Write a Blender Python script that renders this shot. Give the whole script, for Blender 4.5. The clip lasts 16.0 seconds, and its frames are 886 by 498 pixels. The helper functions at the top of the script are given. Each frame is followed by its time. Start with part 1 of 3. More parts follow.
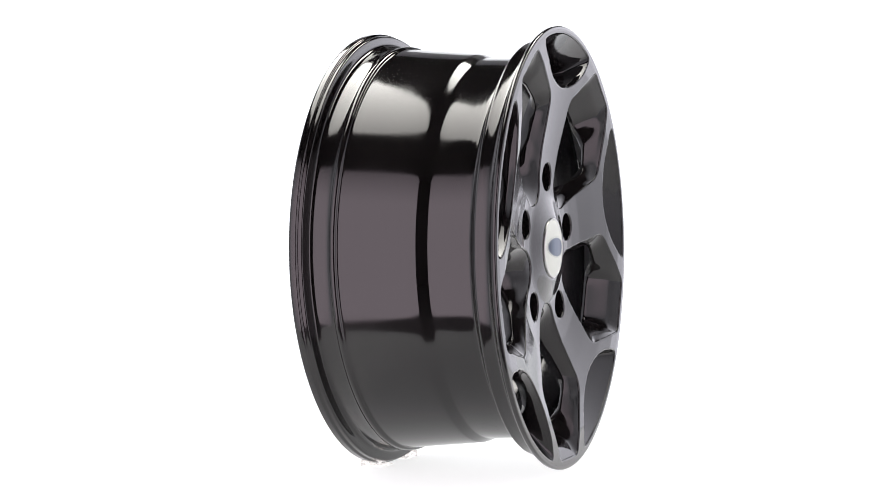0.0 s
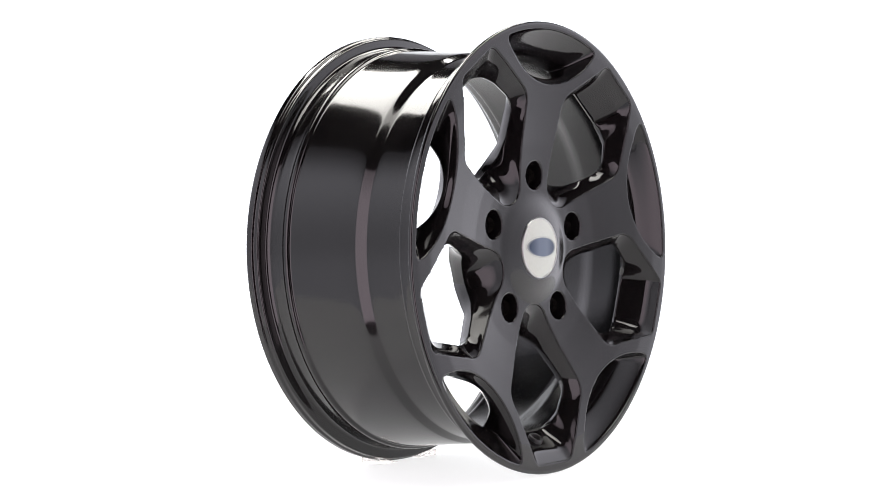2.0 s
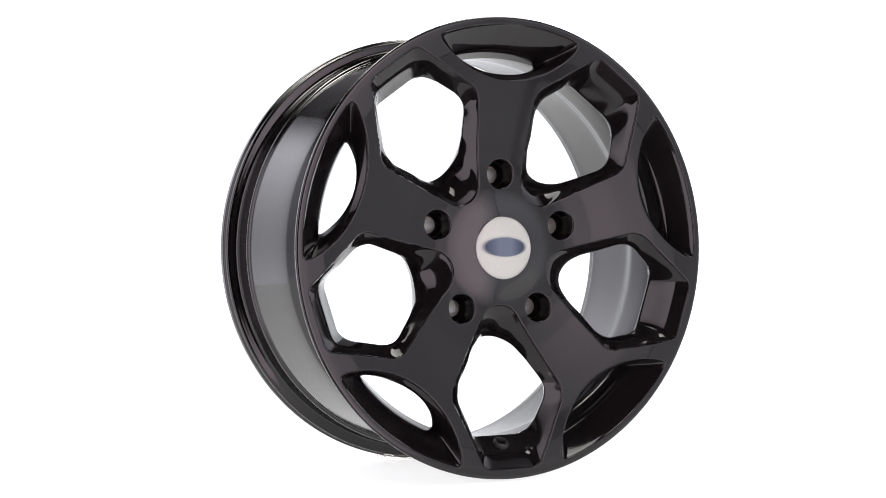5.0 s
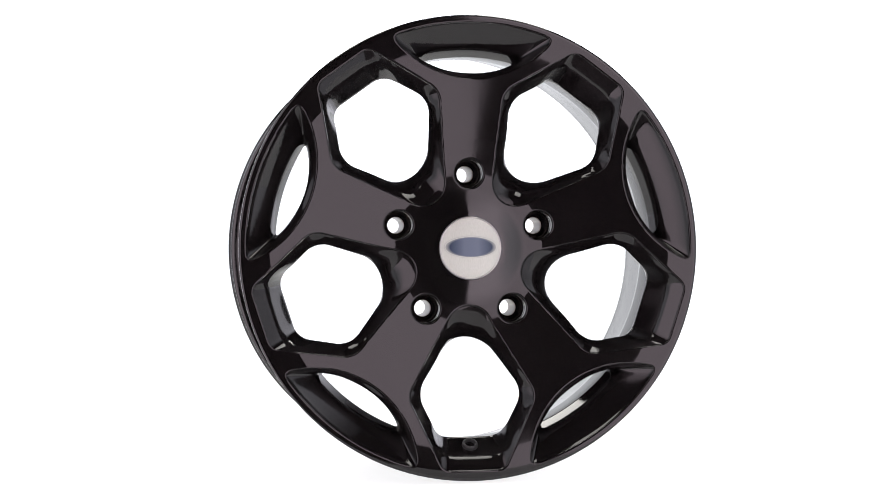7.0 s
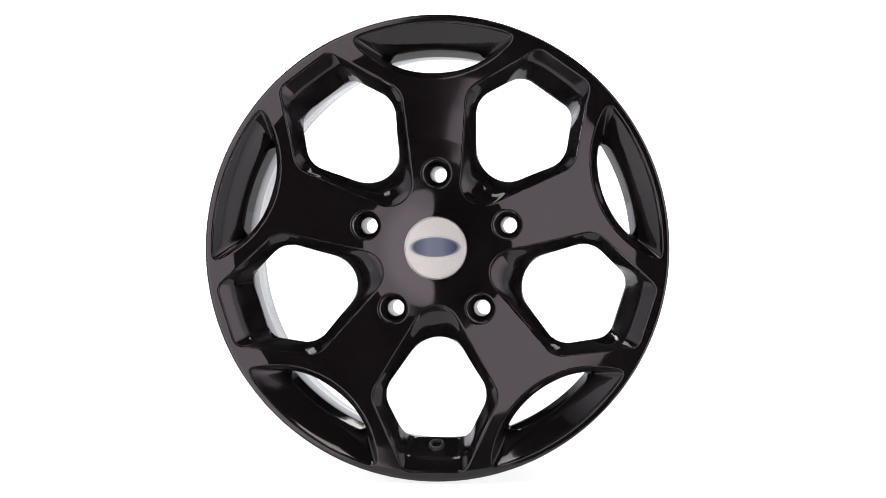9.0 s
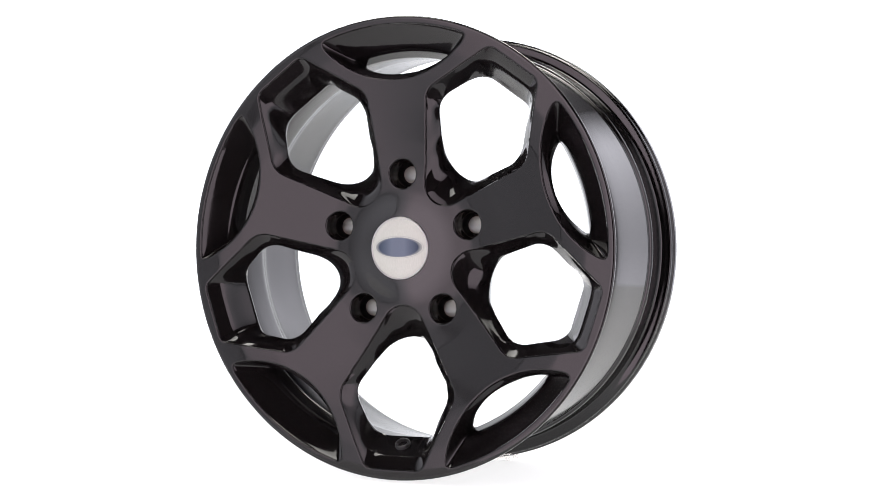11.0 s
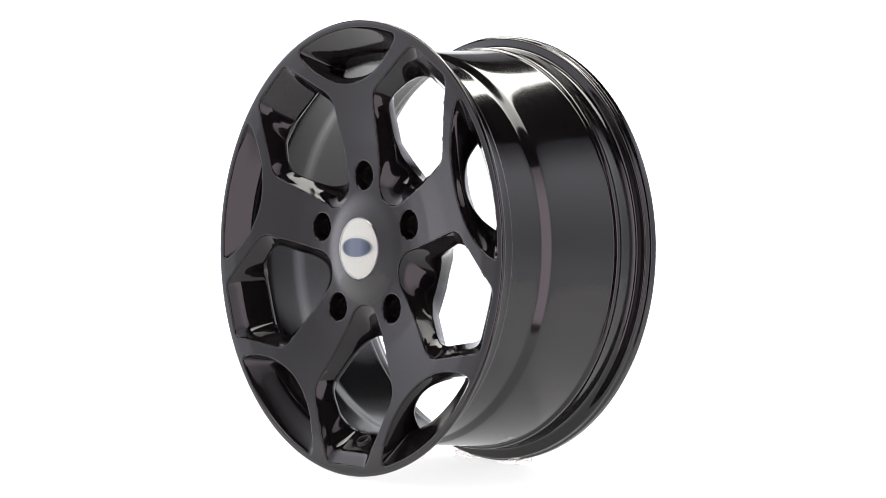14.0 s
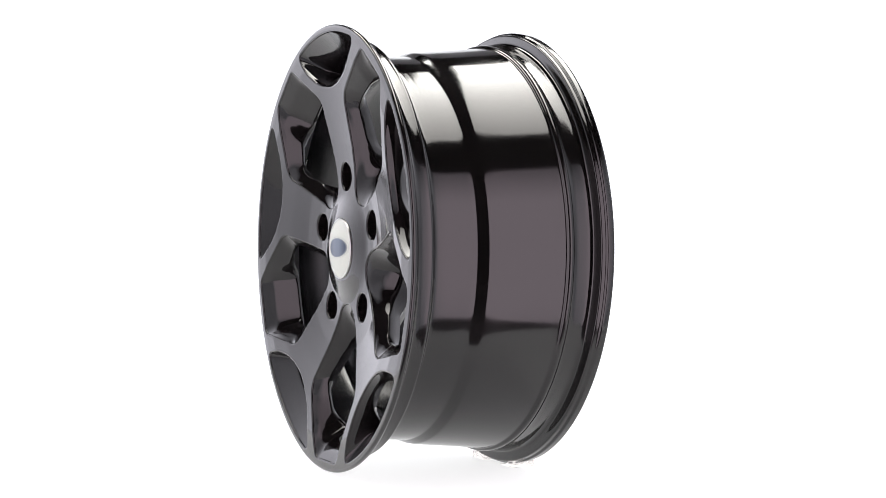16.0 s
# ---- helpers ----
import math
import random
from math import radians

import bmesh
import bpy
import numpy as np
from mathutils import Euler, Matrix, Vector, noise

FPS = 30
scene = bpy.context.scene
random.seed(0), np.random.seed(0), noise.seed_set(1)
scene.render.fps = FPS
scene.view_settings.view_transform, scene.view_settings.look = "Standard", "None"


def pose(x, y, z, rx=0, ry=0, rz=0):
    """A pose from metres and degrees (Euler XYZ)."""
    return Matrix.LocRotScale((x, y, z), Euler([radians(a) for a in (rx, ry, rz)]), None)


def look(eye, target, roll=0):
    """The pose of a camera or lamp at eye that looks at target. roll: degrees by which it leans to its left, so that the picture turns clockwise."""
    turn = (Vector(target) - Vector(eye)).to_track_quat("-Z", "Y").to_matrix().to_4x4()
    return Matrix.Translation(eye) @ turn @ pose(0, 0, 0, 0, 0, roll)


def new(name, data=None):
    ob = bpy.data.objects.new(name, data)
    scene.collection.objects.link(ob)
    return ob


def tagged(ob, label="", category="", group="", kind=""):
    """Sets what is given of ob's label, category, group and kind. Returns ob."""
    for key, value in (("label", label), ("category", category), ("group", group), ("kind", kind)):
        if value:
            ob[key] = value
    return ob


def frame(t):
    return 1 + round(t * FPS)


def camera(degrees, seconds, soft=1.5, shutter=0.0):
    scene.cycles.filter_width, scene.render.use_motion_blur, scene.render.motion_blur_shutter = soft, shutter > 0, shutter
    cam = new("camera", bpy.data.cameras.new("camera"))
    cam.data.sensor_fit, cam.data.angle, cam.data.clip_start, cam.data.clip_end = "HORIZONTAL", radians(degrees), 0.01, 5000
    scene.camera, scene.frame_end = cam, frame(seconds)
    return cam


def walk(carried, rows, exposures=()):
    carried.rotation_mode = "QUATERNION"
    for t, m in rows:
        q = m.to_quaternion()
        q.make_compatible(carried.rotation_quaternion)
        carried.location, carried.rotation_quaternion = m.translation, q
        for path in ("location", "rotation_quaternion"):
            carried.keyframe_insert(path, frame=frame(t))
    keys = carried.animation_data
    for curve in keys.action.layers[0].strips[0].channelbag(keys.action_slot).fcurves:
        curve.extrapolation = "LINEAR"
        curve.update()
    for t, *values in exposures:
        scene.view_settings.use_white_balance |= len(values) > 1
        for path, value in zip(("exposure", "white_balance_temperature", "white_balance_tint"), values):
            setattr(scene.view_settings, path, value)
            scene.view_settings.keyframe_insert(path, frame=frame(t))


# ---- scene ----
HUB = 0.2486          # height of the hub over the table
cam = camera(32.86, 16.0, 0.85)
EYE = (0.0, -1.728, HUB - 0.004)
AIM = (0.0, 0.0, HUB - 0.004 + 1.728 * 0.0019)
walk(cam, [(0.0, look(EYE, AIM, -0.15)), (16.0, look(EYE, AIM, -0.15))])

# ---- world and light strengths ----
scene.view_settings.exposure = 0.0
TOP_LIGHT, SIDE_LIGHT, FLAT_LIGHT, BACK_LIGHT, TABLE_LIGHT = 11.8, 3.45, 1.18, 1.5, 0.80
world = bpy.data.worlds.new("world")
scene.world = world
world.use_nodes = True
world.node_tree.nodes["Background"].inputs[0].default_value = (1, 1, 1, 1)
world.node_tree.nodes["Background"].inputs[1].default_value = 0.25


# ---- materials ----
def material(name):
    m = bpy.data.materials.new(name)
    m.use_nodes = True
    nt = m.node_tree
    return m, nt, nt.nodes["Principled BSDF"]


def noise_node(nt, scale, detail=3.0, stretch=None):
    co = nt.nodes.new("ShaderNodeTexCoord")
    tex = nt.nodes.new("ShaderNodeTexNoise")
    tex.inputs["Scale"].default_value = scale
    tex.inputs["Detail"].default_value = detail
    if stretch:
        mp = nt.nodes.new("ShaderNodeMapping")
        mp.inputs["Scale"].default_value = stretch
        nt.links.new(co.outputs["Object"], mp.inputs["Vector"])
        nt.links.new(mp.outputs["Vector"], tex.inputs["Vector"])
    else:
        nt.links.new(co.outputs["Object"], tex.inputs["Vector"])
    return tex


def ramp(nt, fac, a, b, lo=0.3, hi=0.7):
    r = nt.nodes.new("ShaderNodeMapRange")
    r.inputs["From Min"].default_value, r.inputs["From Max"].default_value = lo, hi
    r.inputs["To Min"].default_value, r.inputs["To Max"].default_value = a, b
    nt.links.new(fac, r.inputs["Value"])
    return r.outputs["Result"]


def mix_colour(nt, fac, a, b, target):
    m = nt.nodes.new("ShaderNodeMix")
    m.data_type = "RGBA"
    nt.links.new(fac, m.inputs["Factor"])
    m.inputs["A"].default_value, m.inputs["B"].default_value = (*a, 1), (*b, 1)
    nt.links.new(m.outputs["Result"], target)


def bumped(nt, bsdf, fac, strength, distance):
    b = nt.nodes.new("ShaderNodeBump")
    b.inputs["Strength"].default_value, b.inputs["Distance"].default_value = strength, distance
    nt.links.new(fac, b.inputs["Height"])
    nt.links.new(b.outputs["Normal"], bsdf.inputs["Normal"])


def paint(name, a, b, rough, ior=1.55, peel=0.05, rings=False):
    """Glossy lacquer with a little orange peel and slightly uneven gloss; rings: faint turning marks round the axle."""
    m, nt, p = material(name)
    coarse = noise_node(nt, 18)
    fine = noise_node(nt, 1.0, 3.0, (6, 200, 6)) if rings else noise_node(nt, 420, 2.0)
    mix_colour(nt, ramp(nt, coarse.outputs["Fac"], 0, 1), a, b, p.inputs["Base Color"])
    nt.links.new(ramp(nt, coarse.outputs["Fac"], rough * 0.75, rough * 1.3), p.inputs["Roughness"])
    p.inputs["IOR"].default_value = ior
    bumped(nt, p, fine.outputs["Fac"], peel, 0.0002)
    return m


def glow(name, colour, strength):
    m = bpy.data.materials.new(name)
    m.use_nodes = True
    nt = m.node_tree
    nt.nodes.remove(nt.nodes["Principled BSDF"])
    e = nt.nodes.new("ShaderNodeEmission")
    e.inputs[0].default_value, e.inputs[1].default_value = (*colour, 1), strength
    nt.links.new(e.outputs[0], nt.nodes["Material Output"].inputs[0])
    return m


def matte(name, a, b, rough, scale, ior=1.45):
    m, nt, p = material(name)
    tex = noise_node(nt, scale, 5.0)
    mix_colour(nt, ramp(nt, tex.outputs["Fac"], 0, 1), a, b, p.inputs["Base Color"])
    p.inputs["Roughness"].default_value = rough
    p.inputs["IOR"].default_value = ior
    bumped(nt, p, tex.outputs["Fac"], 0.08, 0.001)
    return m


BLACK = paint("black_lacquer", (0.0044, 0.0037, 0.0038), (0.0058, 0.0050, 0.0050), 0.07, 1.39)
REAR = paint("satin_black_rear", (0.0036, 0.0033, 0.0033), (0.0048, 0.0043, 0.0043), 0.5, 1.3)
HUB_PAINT = paint("black_hub_lacquer", (0.0034, 0.0029, 0.0030), (0.0046, 0.0040, 0.0040), 0.09, 1.54)
BARREL = paint("black_barrel_lacquer", (0.0030, 0.0027, 0.0027), (0.0044, 0.0039, 0.0039), 0.10, 1.47, 0.05, True)
INNER = paint("black_inner_lacquer", (0.0040, 0.0040, 0.0044), (0.0056, 0.0056, 0.0062), 0.17, 1.40, 0.06, True)
SEAT = paint("bolt_bore_metal", (0.22, 0.19, 0.16), (0.32, 0.28, 0.24), 0.36, 1.5)
WHITE = matte("glowing_white_acrylic", (0.44, 0.44, 0.44), (0.48, 0.48, 0.48), 0.6, 6)
# emission added to the table; it keeps the wheel's shadow faint
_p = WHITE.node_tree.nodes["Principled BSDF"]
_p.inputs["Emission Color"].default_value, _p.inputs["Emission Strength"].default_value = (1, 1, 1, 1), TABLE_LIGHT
WALLS = matte("studio_wall_paint", (0.55, 0.55, 0.56), (0.60, 0.60, 0.60), 0.8, 3)
CLOTH = matte("black_studio_cloth", (0.004, 0.004, 0.004), (0.008, 0.008, 0.008), 1.0, 40, 1.1)
CONCRETE = matte("dark_studio_floor", (0.06, 0.06, 0.06), (0.09, 0.09, 0.088), 0.7, 5)
TOP_GLOW = glow("overhead_softbox_glow", (1.0, 0.975, 0.93), TOP_LIGHT)
_nt = TOP_GLOW.node_tree           # the strips are strongest over the middle and fade towards their front ends
_co, _sep = _nt.nodes.new("ShaderNodeTexCoord"), _nt.nodes.new("ShaderNodeSeparateXYZ")
_nt.links.new(_co.outputs["Object"], _sep.inputs[0])
_nt.links.new(ramp(_nt, _sep.outputs["Y"], TOP_LIGHT * 0.5, TOP_LIGHT * 1.15, -0.53, 0.2), [n for n in _nt.nodes if n.type == "EMISSION"][0].inputs[1])
SIDE_GLOW = glow("side_diffuser_glow", (1.0, 0.845, 0.94), SIDE_LIGHT)
_nt = SIDE_GLOW.node_tree          # the diffuser falls off towards its outer edge and its top
_co, _sep, _abs = _nt.nodes.new("ShaderNodeTexCoord"), _nt.nodes.new("ShaderNodeSeparateXYZ"), _nt.nodes.new("ShaderNodeMath")
_abs.operation = "ABSOLUTE"
_nt.links.new(_co.outputs["Object"], _sep.inputs[0])
_nt.links.new(_sep.outputs["X"], _abs.inputs[0])
_mul = _nt.nodes.new("ShaderNodeMath")
_mul.operation = "MULTIPLY"
_nt.links.new(ramp(_nt, _abs.outputs[0], SIDE_LIGHT, SIDE_LIGHT * 0.40, 0.97, 1.19), _mul.inputs[0])
_nt.links.new(ramp(_nt, _sep.outputs["Z"], 1.0, 0.5, 0.9, 1.45), _mul.inputs[1])
_nt.links.new(_mul.outputs[0], [n for n in _nt.nodes if n.type == "EMISSION"][0].inputs[1])
mix_colour(_nt, ramp(_nt, _abs.outputs[0], 0, 1, 1.0, 1.19), (1.0, 0.845, 0.94), (0.97, 0.96, 1.05), [n for n in _nt.nodes if n.type == "EMISSION"][0].inputs[0])
# the unseen tent walls emit by themselves; no lamps stand outside them
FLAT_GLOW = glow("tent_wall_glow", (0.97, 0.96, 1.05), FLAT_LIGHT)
_nt = FLAT_GLOW.node_tree          # glow graded for the wheel's reflections: brightest half-way up, fading towards its upper hem
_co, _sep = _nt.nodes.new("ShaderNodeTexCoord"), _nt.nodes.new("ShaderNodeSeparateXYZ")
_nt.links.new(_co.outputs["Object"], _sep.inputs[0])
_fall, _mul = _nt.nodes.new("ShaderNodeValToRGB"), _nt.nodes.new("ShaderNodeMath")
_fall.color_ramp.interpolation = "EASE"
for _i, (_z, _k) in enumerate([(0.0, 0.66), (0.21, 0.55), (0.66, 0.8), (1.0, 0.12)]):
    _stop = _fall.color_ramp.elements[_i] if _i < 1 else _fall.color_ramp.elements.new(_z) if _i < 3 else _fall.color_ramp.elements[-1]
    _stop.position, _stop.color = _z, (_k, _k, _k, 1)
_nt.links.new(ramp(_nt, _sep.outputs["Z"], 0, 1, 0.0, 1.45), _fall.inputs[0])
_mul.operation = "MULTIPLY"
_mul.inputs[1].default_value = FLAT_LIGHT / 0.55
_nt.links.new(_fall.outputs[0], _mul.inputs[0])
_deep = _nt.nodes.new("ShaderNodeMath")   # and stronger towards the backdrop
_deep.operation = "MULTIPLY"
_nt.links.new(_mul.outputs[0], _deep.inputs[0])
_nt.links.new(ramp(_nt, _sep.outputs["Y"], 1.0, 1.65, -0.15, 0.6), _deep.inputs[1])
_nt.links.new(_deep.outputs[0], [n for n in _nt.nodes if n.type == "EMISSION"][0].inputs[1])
# the backdrop glows by itself in place of lamps shining on it
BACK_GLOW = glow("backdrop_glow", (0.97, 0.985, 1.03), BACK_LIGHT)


def brushed():
    m, nt, p = material("brushed_aluminium")
    tex = noise_node(nt, 30, 4.0, (60, 60, 1.5))
    mix_colour(nt, ramp(nt, tex.outputs["Fac"], 0, 1), (0.385, 0.405, 0.355), (0.455, 0.475, 0.425), p.inputs["Base Color"])
    p.inputs["Metallic"].default_value = 0.15
    nt.links.new(ramp(nt, tex.outputs["Fac"], 0.42, 0.57), p.inputs["Roughness"])
    return m


def chrome():
    m, nt, p = material("polished_chrome")
    tex = noise_node(nt, 60)
    mix_colour(nt, ramp(nt, tex.outputs["Fac"], 0, 1), (0.36, 0.36, 0.35), (0.42, 0.42, 0.41), p.inputs["Base Color"])
    p.inputs["Metallic"].default_value, p.inputs["Roughness"].default_value = 1.0, 0.3
    return m


def clear():
    m, nt, p = material("clear_acrylic")
    tex = noise_node(nt, 80)
    mix_colour(nt, ramp(nt, tex.outputs["Fac"], 0, 1), (0.78, 0.72, 0.70), (0.88, 0.84, 0.82), p.inputs["Base Color"])
    p.inputs["Transmission Weight"].default_value, p.inputs["Roughness"].default_value = 1.0, 0.22
    p.inputs["IOR"].default_value = 1.49
    return m


SILVER, CHROME, ACRYLIC = brushed(), chrome(), clear()


def emblem_print():
    """A soft-edged blue oval print on the silver cap, dark at its ends, with haze painted into its middle."""
    m, nt, p = material("emblem_print")
    co, sub, sep = nt.nodes.new("ShaderNodeTexCoord"), nt.nodes.new("ShaderNodeVectorMath"), nt.nodes.new("ShaderNodeSeparateXYZ")
    sub.operation = "SUBTRACT"
    sub.inputs[1].default_value = (OFF, 0, HUB + 0.001)
    nt.links.new(co.outputs["Object"], sub.inputs[0])
    flat = nt.nodes.new("ShaderNodeVectorMath")
    flat.operation = "MULTIPLY"
    flat.inputs[1].default_value = (1 / 0.0300, 0, 1 / 0.0125)
    nt.links.new(sub.outputs[0], flat.inputs[0])
    size = nt.nodes.new("ShaderNodeVectorMath")
    size.operation = "LENGTH"
    nt.links.new(flat.outputs[0], size.inputs[0])
    nt.links.new(flat.outputs[0], sep.inputs[0])
    side = nt.nodes.new("ShaderNodeMath")
    side.operation = "ABSOLUTE"
    nt.links.new(sep.outputs["X"], side.inputs[0])
    blue = nt.nodes.new("ShaderNodeMix")
    blue.data_type = "RGBA"
    blue.inputs["A"].default_value, blue.inputs["B"].default_value = (0.085, 0.108, 0.148, 1), (0.008, 0.022, 0.05, 1)
    nt.links.new(ramp(nt, side.outputs[0], 0, 1, 0.25, 0.75), blue.inputs["Factor"])
    fade = nt.nodes.new("ShaderNodeMix")
    fade.data_type = "RGBA"
    nt.links.new(ramp(nt, size.outputs["Value"], 0, 1, 0.76, 0.99), fade.inputs["Factor"])
    nt.links.new(blue.outputs["Result"], fade.inputs["A"])
    fade.inputs["B"].default_value = (0.41, 0.43, 0.385, 1)
    nt.links.new(fade.outputs["Result"], p.inputs["Base Color"])
    p.inputs["Metallic"].default_value, p.inputs["Roughness"].default_value = 0.15, 0.52
    return m


OFF = 0.0053          # the wheel's middle stands this far beside the turning axis
BLUE = emblem_print()
_nt = HUB_PAINT.node_tree          # the index of refraction is highest on the raised ring and falls towards the spokes
_co, _sub, _flat, _len = [_nt.nodes.new(k) for k in ("ShaderNodeTexCoord", "ShaderNodeVectorMath", "ShaderNodeVectorMath", "ShaderNodeVectorMath")]
_sub.operation, _flat.operation, _len.operation = "SUBTRACT", "MULTIPLY", "LENGTH"
_sub.inputs[1].default_value, _flat.inputs[1].default_value = (OFF, 0, HUB), (1, 0, 1)
_nt.links.new(_co.outputs["Object"], _sub.inputs[0])
_nt.links.new(_sub.outputs[0], _flat.inputs[0])
_nt.links.new(_flat.outputs[0], _len.inputs[0])
_nt.links.new(ramp(_nt, _len.outputs["Value"], 1.49, 1.39, 0.049, 0.064), _nt.nodes["Principled BSDF"].inputs["IOR"])
RUBBER = matte("valve_rubber", (0.012, 0.012, 0.012), (0.02, 0.02, 0.02), 0.45, 60)


# ---- mesh helpers ----
def part(name, bm, mat, parent=None, label=""):
    me = bpy.data.meshes.new(name)
    bm.to_mesh(me)
    bm.free()
    me.materials.append(mat)
    ob = new(name, me)
    if parent:
        ob.parent = parent
    return tagged(ob, label)


def from_arrays(name, verts, faces, normals, mat, parent, label=""):
    """A smooth mesh with given vertex normals."""
    me = bpy.data.meshes.new(name)
    me.from_pydata([tuple(v) for v in verts], [], [tuple(int(i) for i in f) for f in faces])
    me.polygons.foreach_set("use_smooth", [True] * len(me.polygons))
    if normals is not None:
        me.normals_split_custom_set_from_vertices([tuple(n) for n in normals])
    me.materials.append(mat)
    ob = new(name, me)
    ob.parent = parent
    return tagged(ob, label)


def box(x0, x1, y0, y1, z0, z1, bevel=0.0):
    bm = bmesh.new()
    bmesh.ops.create_cube(bm, size=1)
    for v in bm.verts:
        v.co = Vector(((x0 + x1) / 2 + v.co.x * (x1 - x0), (y0 + y1) / 2 + v.co.y * (y1 - y0), (z0 + z1) / 2 + v.co.z * (z1 - z0)))
    if bevel:
        bmesh.ops.bevel(bm, geom=bm.edges[:], offset=bevel, segments=2, affect="EDGES", profile=0.5)
    return bm


def unit(a):
    return a / np.maximum(np.linalg.norm(a, axis=-1, keepdims=True), 1e-12)


def place(u, v, n):
    """Wheel coordinates (across, up, forward) to the wheel object's space."""
    return np.stack([np.asarray(u) + OFF, -np.asarray(n), np.asarray(v) + HUB], -1)



def grid_patch(P, closed, flip=False):
    """Faces and normals of a grid of rows by columns; the columns close if asked."""
    rows, cols = P.shape[:2]
    du = np.roll(P, -1, 1) - np.roll(P, 1, 1) if closed else np.gradient(P, axis=1)
    dv = np.gradient(P, axis=0)
    N = unit(np.cross(du, dv))
    idx = np.arange(rows * cols).reshape(rows, cols)
    last = cols if closed else cols - 1
    faces = []
    for i in range(rows - 1):
        for j in range(last):
            k = (j + 1) % cols
            f = (idx[i, j], idx[i, k], idx[i + 1, k], idx[i + 1, j])
            faces.append(f[::-1] if flip else f)
    if flip:
        N = -N
    return P.reshape(-1, 3), faces, N.reshape(-1, 3)


def smooth_line(points, step, ease=3):
    """A dense, softly rounded line through a coarse profile (corners are eased)."""
    p = np.array(points, float)
    for _ in range(ease):
        q = [p[0]]
        for a, b in zip(p[:-1], p[1:]):
            q += [0.75 * a + 0.25 * b, 0.25 * a + 0.75 * b]
        q.append(p[-1])
        p = np.array(q)
    d = np.concatenate([[0], np.cumsum(np.linalg.norm(np.diff(p, axis=0), axis=1))])
    s = np.linspace(0, d[-1], max(8, int(d[-1] / step)))
    return np.stack([np.interp(s, d, p[:, 0]), np.interp(s, d, p[:, 1])], 1)


def lathe(profile, segments=480):
    """Turns (forward, radius) pairs round the wheel's axis."""
    a = np.linspace(0, 2 * np.pi, segments, endpoint=False)
    z, r = profile[:, 0:1], profile[:, 1:2]
    return place(r * np.cos(a), r * np.sin(a), z + 0 * a)


# ---- the wheel's plan ----
FACE_R = [0.0, 0.0335, 0.0345, 0.0365, 0.0385, 0.044, 0.048, 0.0535, 0.0585, 0.063, 0.080, 0.092, 0.115, 0.150, 0.185, 0.215, 0.236, 0.2425]
FACE_Z = [0.1285, 0.1285, 0.1283, 0.1280, 0.1276, 0.1263, 0.1253, 0.1239, 0.1227, 0.1220, 0.1219, 0.1230, 0.1266, 0.1346, 0.1420, 0.1468, 0.1480, 0.1480]
_r = np.linspace(0, 0.2425, 500)
_z = np.interp(_r, FACE_R, FACE_Z)
for _ in range(14):
    _z[1:-1] = 0.25 * _z[:-2] + 0.5 * _z[1:-1] + 0.25 * _z[2:]
_dz = np.gradient(_z, _r)


def face_z(r):
    return np.interp(r, _r, _z)


def face_normal(xy):
    """Unit normals (across, up, forward) of the turned front."""
    r = np.maximum(np.linalg.norm(xy, axis=1), 1e-9)
    s = np.interp(r, _r, _dz)
    return unit(np.stack([-s * xy[:, 0] / r, -s * xy[:, 1] / r, np.ones(len(r))], 1))


def rounded(corners, radii, per_arc=14, per_edge=12):
    """A polygon with rounded corners, anticlockwise, always with the same number of points."""
    c = [np.array(p, float) for p in corners]
    n, out, arcs = len(c), [], []
    for i in range(n):
        a, b, d = c[i - 1], c[i], c[(i + 1) % n]
        e0, e1 = unit(a - b), unit(d - b)
        half = math.acos(np.clip(e0 @ e1, -1, 1)) / 2
        cut = radii[i] / math.tan(half)
        centre = b + unit(e0 + e1) * radii[i] / math.sin(half)
        p, q = b + e0 * cut - centre, b + e1 * cut - centre
        turn = math.atan2(p[0] * q[1] - p[1] * q[0], p @ q)
        arcs.append([centre + np.array([math.cos(k) * p[0] - math.sin(k) * p[1], math.sin(k) * p[0] + math.cos(k) * p[1]])
                     for k in np.linspace(0, turn, per_arc)])
    for i in range(n):
        out += arcs[i]
        a, b = arcs[i][-1], arcs[(i + 1) % n][0]
        out += [a + (b - a) * k for k in np.linspace(0, 1, per_edge + 2)[1:-1]]
    return np.array(out)


def pentagon(apex, wide, wide_y, low, low_y, radii):
    # the window opens away from the hub along +y
    c = [(0, apex), (wide, wide_y), (low, low_y), (-low, low_y), (-wide, wide_y)]
    return rounded(c, [radii[0], radii[1], radii[2], radii[2], radii[1]])


def lens(outer, cy, rad, tip):
    """The crescent between the rim and a fork of a spoke, along +y, anticlockwise."""
    y = (outer ** 2 - rad ** 2 + cy ** 2) / (2 * cy)
    x = math.sqrt(outer ** 2 - y ** 2)
    a0, a1 = math.atan2(y, x), math.pi - math.atan2(y, x)
    b0, b1 = math.atan2(y - cy, -x), math.atan2(y - cy, x)
    b0 = b0 if b0 < 0 else b0 - 2 * math.pi
    up = [(outer * math.cos(k), outer * math.sin(k)) for k in np.linspace(a0, a1, 41)[:-1]]
    down = [(rad * math.cos(k), cy + rad * math.sin(k)) for k in np.linspace(b0, b1, 41)[:-1]]
    p = np.array(up + down)
    for _ in range(tip):
        p = 0.25 * np.roll(p, 1, 0) + 0.5 * p + 0.25 * np.roll(p, -1, 0)
    return p


